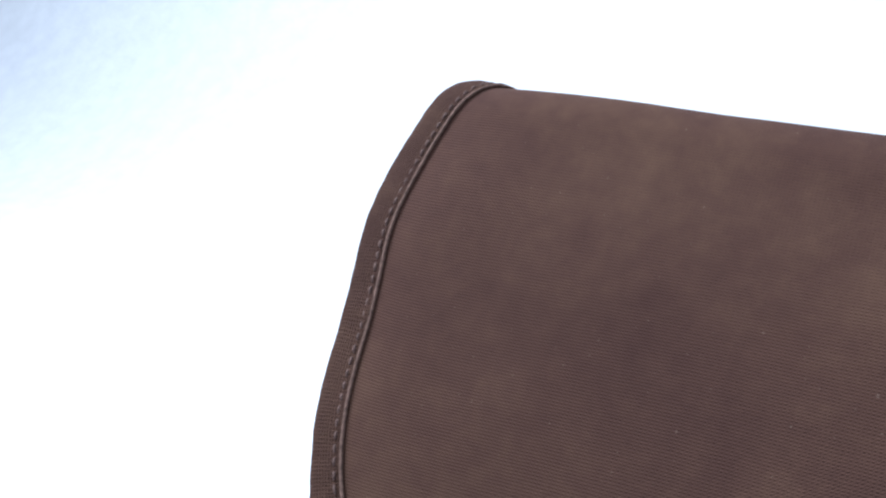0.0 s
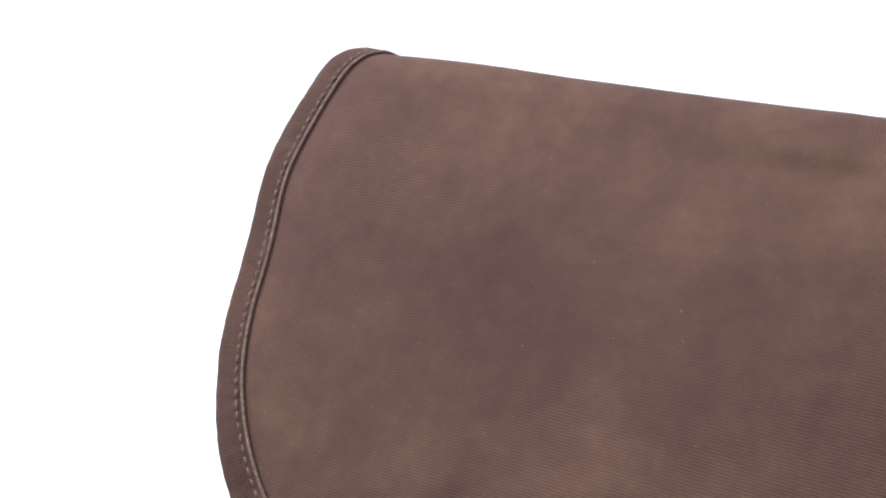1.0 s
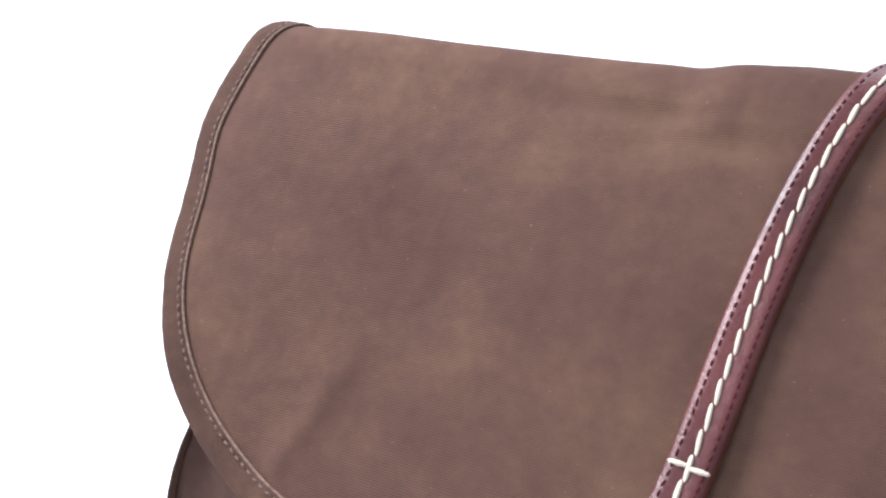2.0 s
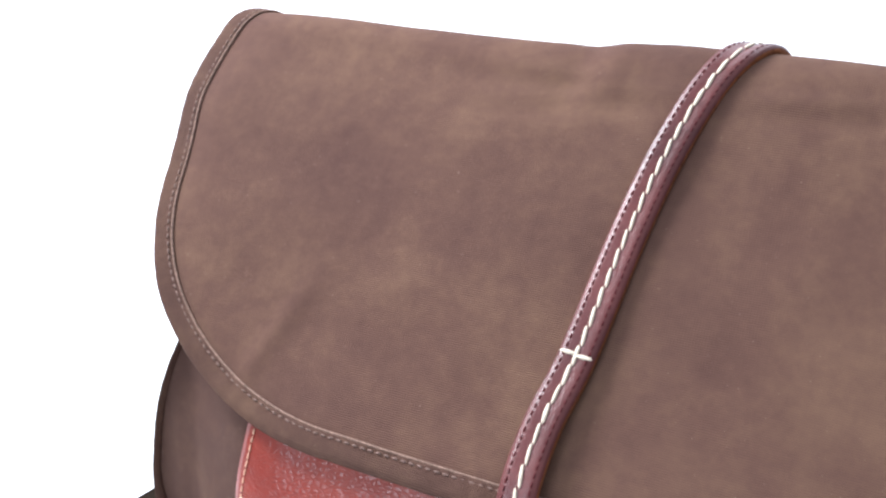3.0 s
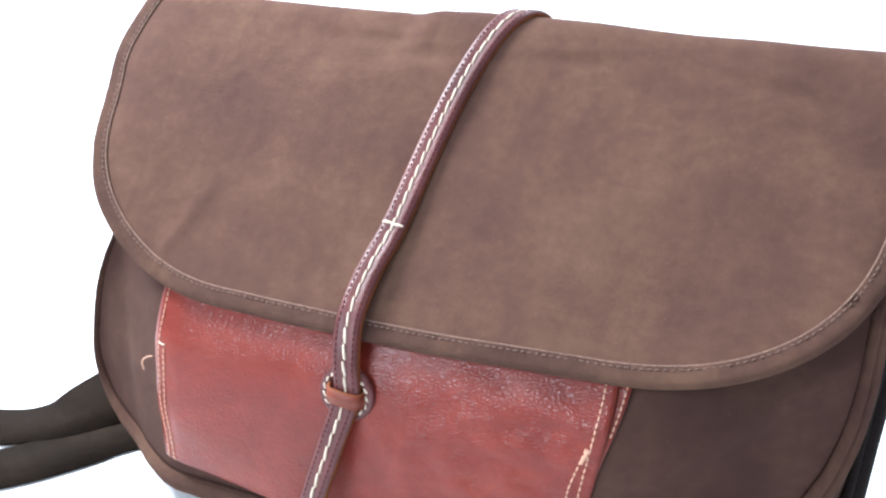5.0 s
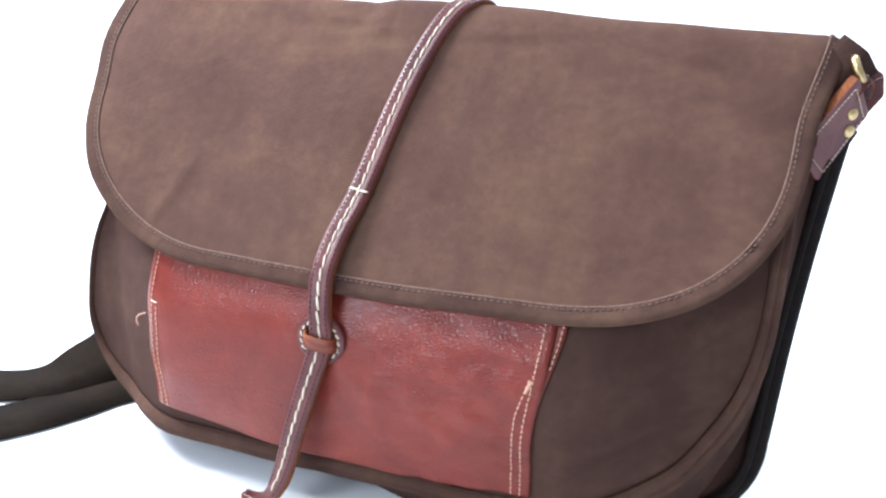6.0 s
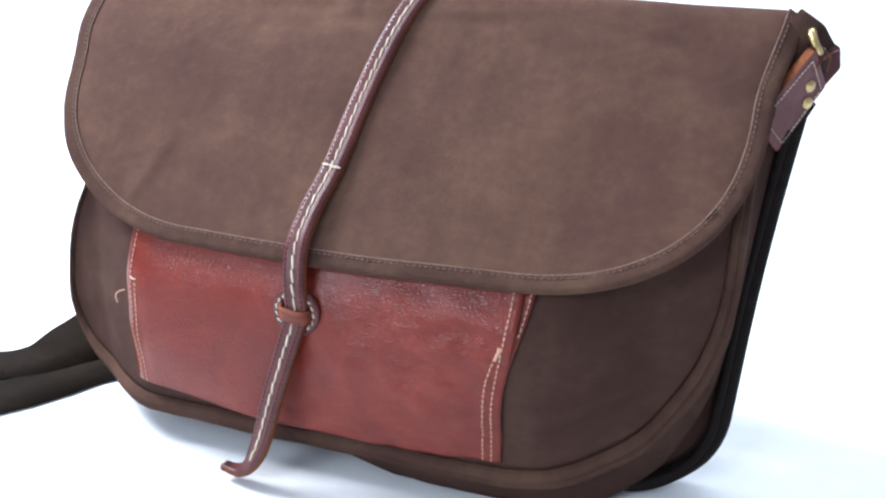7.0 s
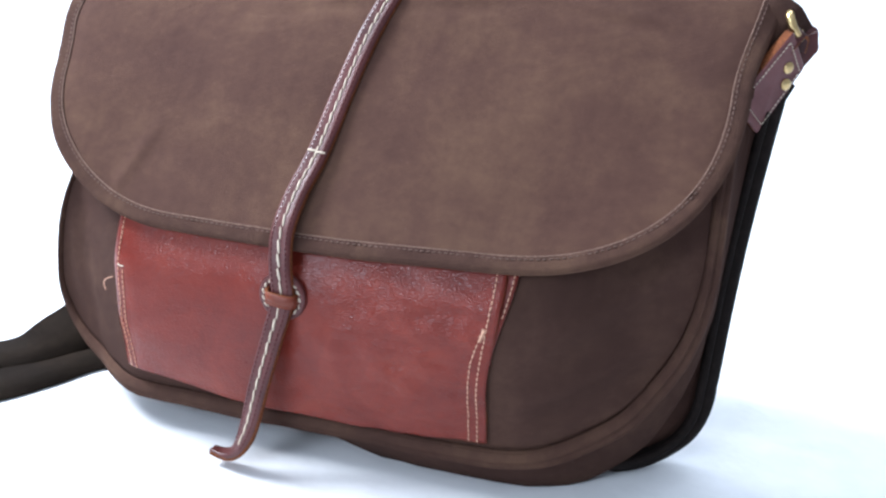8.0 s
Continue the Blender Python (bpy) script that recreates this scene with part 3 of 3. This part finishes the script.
def build_strap():
    way, length = smooth_path(STRAP_WAY, 260)
    centers = way[:, :3]
    tang = tangents(centers)
    sides, ups = [], []
    for t, turn in zip(tang, way[:, 3]):
        w0 = np.array((math.cos(radians(turn)), math.sin(radians(turn)), 0.0))
        w = unit(w0 - t * np.dot(w0, t))
        sides.append(w)
        ups.append(unit(np.cross(w, -t)))
    sides, ups = np.array(sides), np.array(ups)
    half, h = 0.0060, 0.0020
    sec = [(-half, -h), (-half, h * 0.3), (-half * 0.9, h * 0.9), (-half * 0.45, h * 1.05), (-half * 0.12, h * 0.8), (half * 0.12, h * 0.8),
           (half * 0.45, h * 1.05), (half * 0.9, h * 0.9), (half, h * 0.3), (half, -h)]
    sec = [(a, -b) for a, b in sec]
    strap = sweep("closure_strap", centers, sides, sec, [STRAP, RAW], bag, "oxblood leather strap laced with white thread, its end curling on the table", edge=(0, 8, 9), narrow=22)
    # white lacing, each stitch apart
    s = np.linspace(0, length, 260)
    at = LACE_PITCH / 2
    while at < length - 0.022:
        c = np.array([np.interp(at, s, centers[:, k]) for k in range(3)])
        t = unit(np.array([np.interp(at, s, tang[:, k]) for k in range(3)]))
        n = unit(np.array([np.interp(at, s, ups[:, k]) for k in range(3)]))
        w = unit(np.cross(n, t))
        slant = 0.12 + random.uniform(-0.05, 0.05)
        t = unit(t * math.cos(slant) + w * math.sin(slant))
        v, f = bead(c + n * (h * 0.95), t, n, 0.0071 * random.uniform(0.95, 1.03), 0.0013 * random.uniform(0.85, 1.15), 0.0006, 8)
        link("lace_stitch", v, f, WHITE_THREAD, strap)
        at += LACE_PITCH
    for side in (-1, 1):
        line = (centers + sides * (side * half * 0.66) + ups * (h * 1.0))[:-16]
        seam("edge_stitching", line, ups[:-16], 0.0027, 0.0019, 0.00075, 0.0004, RED_THREAD, strap, "dark red edge stitches")
    # the cross stitch that wraps the strap
    k = int(np.argmin(np.abs(centers[:, 2] - 0.1462) + 10 * (centers[:, 1] > 0.09)))
    for side in (-1, 1):
        a = centers[k] + ups[k] * (h * 1.05) + sides[k] * (side * 0.0027)
        v, f = bead(a, sides[k] - 0.10 * tang[k], ups[k], 0.0053, 0.0014, 0.0007, 8)
        link("cross_stitch", v, f, WHITE_THREAD, strap)
    return centers, sides, ups, tang


STRAP_LINE = build_strap()


# -- keeper: a stitched washer with a loop that holds the strap --
def build_keeper():
    cx, cz = 0.0995, 0.0800
    face = lambda x, z: pocket_point(min(max((x - 0.002) / 0.208, 0), 1), min(max((z - 0.010) / 0.112, 0), 1))[1]
    y0 = face(cx, cz) - 0.0004
    rows = []
    for r, h in ((0.0004, 0.0016), (0.0084, 0.0016), (0.0092, 0.0024), (0.0118, 0.0027), (0.0129, 0.0019), (0.0132, 0.0), (0.0127, -0.0008)):
        rows.append([(cx + r * math.cos(a), y0 - h, cz + r * math.sin(a)) for a in np.linspace(0, 2 * math.pi, 40, endpoint=False)])
    keeper = outward(grid("keeper", rows, STRAP, bag, "round dark leather keeper with white stitches and a russet loop", closed=True))
    for i, a in enumerate(np.linspace(0, 2 * math.pi, 17, endpoint=False)):
        c = np.array((cx + 0.0102 * math.cos(a), y0 - 0.0027, cz + 0.0102 * math.sin(a)))
        lean = a + random.uniform(0.15, 0.5)
        t = np.array((-math.sin(lean), 0, math.cos(lean)))
        v, f = bead(c, t, np.array((0, -1.0, 0)), 0.0031 * random.uniform(0.8, 1.1), 0.0013, 0.0006, 6)
        link("rim_stitch", v, f, WHITE_THREAD, keeper)
    # loop: a tan band arched over the strap
    path = [(cx - 0.0072, y0 + 0.0005, cz + 0.0010), (cx - 0.0072, y0 - 0.0035, cz + 0.0010), (cx - 0.0055, y0 - 0.0068, cz + 0.0006), (cx + 0.0012, y0 - 0.0078, cz),
            (cx + 0.0072, y0 - 0.0068, cz - 0.0006), (cx + 0.0088, y0 - 0.0035, cz - 0.0006), (cx + 0.0088, y0 + 0.0005, cz - 0.0006)]
    way, _ = smooth_path(path, 40)
    up = np.tile((0.0, 0.0, 1.0), (40, 1))
    sec = [(-0.0034, -0.0008), (-0.0034, 0.0006), (-0.0029, 0.0009), (0.0029, 0.0009), (0.0034, 0.0006), (0.0034, -0.0008)]
    sweep("loop", way, up, sec, [TAN, RAW], keeper, "glossy russet leather loop", edge=(0, 4))


build_keeper()


# -- side tab with brass ring and the strap's leather end --
def slab(name, corners, thick, mat, edge_mat, parent, label=""):
    """A leather slab with rounded corners between four corners, grown along its back."""
    c = np.array(corners, dtype=float)
    n = unit(np.cross(c[1] - c[0], c[3] - c[0]))
    mid = c.mean(axis=0)
    ring = []
    for i in range(4):
        a, b, d = c[i - 1], c[i], c[(i + 1) % 4]
        ra, rd = unit(a - b) * 0.0016, unit(d - b) * 0.0016
        for t in np.linspace(0, 1, 4):
            ring.append(b + ra * (1 - t) ** 2 + rd * t ** 2)
    ring = np.array(ring)
    k = len(ring)
    verts = [mid, *(mid + (ring - mid) * 0.96), *(ring - n * 0.0005), *(ring - n * (thick - 0.0003)), *(mid + (ring - mid) * 0.97 - n * thick), mid - n * thick]
    faces, which = [], []
    for i in range(k):
        j = (i + 1) % k
        faces += [(0, 1 + i, 1 + j), (1 + i, 1 + k + i, 1 + k + j, 1 + j), (1 + k + i, 1 + 2 * k + i, 1 + 2 * k + j, 1 + k + j),
                  (1 + 2 * k + i, 1 + 3 * k + i, 1 + 3 * k + j, 1 + 2 * k + j), (1 + 3 * k + i, 1 + 4 * k, 1 + 3 * k + j)]
        which += [0, 0, 1, 1, 0]
    ob = link(name, verts, faces, [mat, edge_mat], parent, label, smooth=False)
    ob.data.polygons.foreach_set("material_index", which)
    return outward(ob), n


def build_tab():
    c = [np.array(p) for p in ((0.3055, 0.0760, 0.1820), (0.3175, 0.0900, 0.1655), (0.3356, 0.1072, 0.1972), (0.3282, 0.0935, 0.2160))]
    tab, n = slab("side_tab", c, 0.0058, TAB, RAW, bag, "mauve brown leather side tab with white stitching and two brass rivets")
    if n[1] > 0:
        n = -n
    mid = (c[0] + c[1] + c[2] + c[3]) / 4
    ins = [mid + (p - mid) * 0.80 + n * 0.0007 for p in c]
    ins = ins + [ins[0]]
    for a, b in zip(ins[:-1], ins[1:]):
        p = np.array([a + (b - a) * t for t in np.linspace(0, 1, 12)])
        seam("stitching", p, np.tile(n, (12, 1)), 0.0022, 0.0017, 0.0006, 0.0004, WHITE_THREAD, tab, "")
    for u, w in ((0.55, 0.77), (0.80, 0.65)):
        at = (c[0] * (1 - u) + c[1] * u) * (1 - w) + (c[3] * (1 - u) + c[2] * u) * w + n * 0.0004
        t = unit(c[3] - c[0])
        b = np.cross(n, t)
        rows = []
        for r, h in ((0.0001, 0.0010), (0.0018, 0.0009), (0.0028, 0.0005), (0.0030, 0.0), (0.0029, -0.0004)):
            rows.append([at + n * h + r * (math.cos(a) * t + math.sin(a) * b) for a in np.linspace(0, 2 * math.pi, 16, endpoint=False)])
        outward(grid("rivet", rows, BRASS, tab, "domed brass rivet", closed=True))
    # the canvas corner that the tab is sewn to, in the shade-darkened canvas
    u, w = c[1] - c[0], c[3] - c[0]
    rows = []
    for b in np.linspace(0.0, 1.30, 14):
        rows.append([c[0] + u * a + w * b - n * (0.0075 + 0.030 * max(-a, 0) + 0.0008 * math.sin(9 * b + 4 * a)) for a in np.linspace(-0.35, 0.75, 12)])
    grid("gusset_corner", rows, BROWN_SHADED, bag, "canvas corner of the gusset behind the tab, shade painted in", [[(a * 0.02, b * 0.03) for a in range(12)] for b in range(14)], thick=0.002)
    # the fold of the tab round the ring
    way, _ = smooth_path([(0.3225, 0.0985, 0.2060), (0.3262, 0.1000, 0.2130), (0.3290, 0.1040, 0.2165), (0.3300, 0.1085, 0.2130), (0.3290, 0.1090, 0.2050)], 24)
    w = np.tile(unit(np.array((0.55, -0.25, -0.45))), (24, 1))
    sweep("fold", way, w, [(-0.0062, -0.0009), (-0.0062, 0.0009), (0.0062, 0.0009), (0.0062, -0.0009)], [STRAP, RAW], tab, "", edge=(0, 2))
    # brass ring
    center = np.array((0.3282, 0.1035, 0.2175))
    e1, e2 = unit(np.array((0.45, 0.35, -0.8))), unit(np.array((0.1, 0.95, 0.1)))
    e2 = unit(e2 - e1 * np.dot(e1, e2))
    loop = [center + 0.0068 * math.cos(a) * e1 + 0.0046 * math.sin(a) * e2 for a in np.linspace(0, 2 * math.pi, 32, endpoint=False)]
    tube("ring", loop, 0.0021, BRASS, bag, "polished brass ring", 10, closed=True)
    # leather end of the shoulder strap, hooked on the ring
    c2 = [np.array(p) for p in ((0.3265, 0.1035, 0.2085), (0.3325, 0.1060, 0.1935), (0.3412, 0.1130, 0.2055), (0.3395, 0.1120, 0.2150))]
    slab("strap_end", c2, 0.003, STRAP, RAW, bag, "oxblood leather end of the shoulder strap")
    c3 = [np.array(p) for p in ((0.3270, 0.1085, 0.2225), (0.3280, 0.1070, 0.2130), (0.3405, 0.1125, 0.2110), (0.3395, 0.1150, 0.2155))]
    slab("strap_end", c3, 0.0022, STRAP, RAW, bag, "oxblood leather end of the shoulder strap")


build_tab()


# -- webbing shoulder strap lying on the table --
def build_webbing():
    G = TABLE + 0.0018
    way = [  # centre, tilt of the band in degrees
        (0.316, 0.122, 0.195, 85), (0.285, 0.132, 0.12, 80), (0.260, 0.142, 0.04, 60), (0.22, 0.150, G + 0.004, 15), (0.14, 0.160, G, 2), (0.05, 0.155, G, 2),
        (-0.04, 0.122, G + 0.012, 38), (-0.085, 0.096, G + 0.0165, 54), (-0.106, 0.076, G + 0.0085, 24), (-0.124, 0.052, G + 0.0015, 3), (-0.154, 0.033, G, 0), (-0.225, 0.012, G, 0), (-0.325, -0.006, G, 0),
        (-0.405, -0.055, G, 0), (-0.385, -0.140, G, 0), (-0.285, -0.160, G, 0), (-0.190, -0.090, G, 0), (-0.116, -0.003, G, 0), (-0.094, 0.031, G, 0), (-0.076, 0.066, G, 0), (-0.020, 0.120, G - 0.0005, 0)]
    p, _ = smooth_path(way, 300)
    centers = p[:, :3]
    tang = tangents(centers)
    sides = []
    for t, tilt in zip(tang, p[:, 3]):
        flat = unit(np.cross((0, 0, 1.0), (t[0], t[1], 0.0001)))
        sides.append(flat * math.cos(radians(tilt)) + np.array((0, 0, 1.0)) * math.sin(radians(tilt)) * (-1))
    half = 0.0205
    sec = [(-half, -0.0008), (-half, 0.0006), (-half + 0.001, 0.0011), (-half + 0.0035, 0.0008), (half - 0.0035, 0.0008), (half - 0.001, 0.0011), (half, 0.0006), (half, -0.0008)]
    sweep("shoulder_strap", centers, np.array(sides), sec, WEB, bag, "olive brown cotton webbing strap lying in a loop on the table")


build_webbing()


# -- a loose thread at the pocket's edge --
def build_thread():
    way, _ = smooth_path([(-0.0065, 0.0010, 0.0735), (-0.0095, -0.0003, 0.0725), (-0.0118, 0.0000, 0.0695), (-0.0122, 0.0015, 0.0650)], 16)
    tube("loose_thread", way, 0.00036, PINK_THREAD, bag, "frayed pale thread end", 5)


build_thread()
settle()
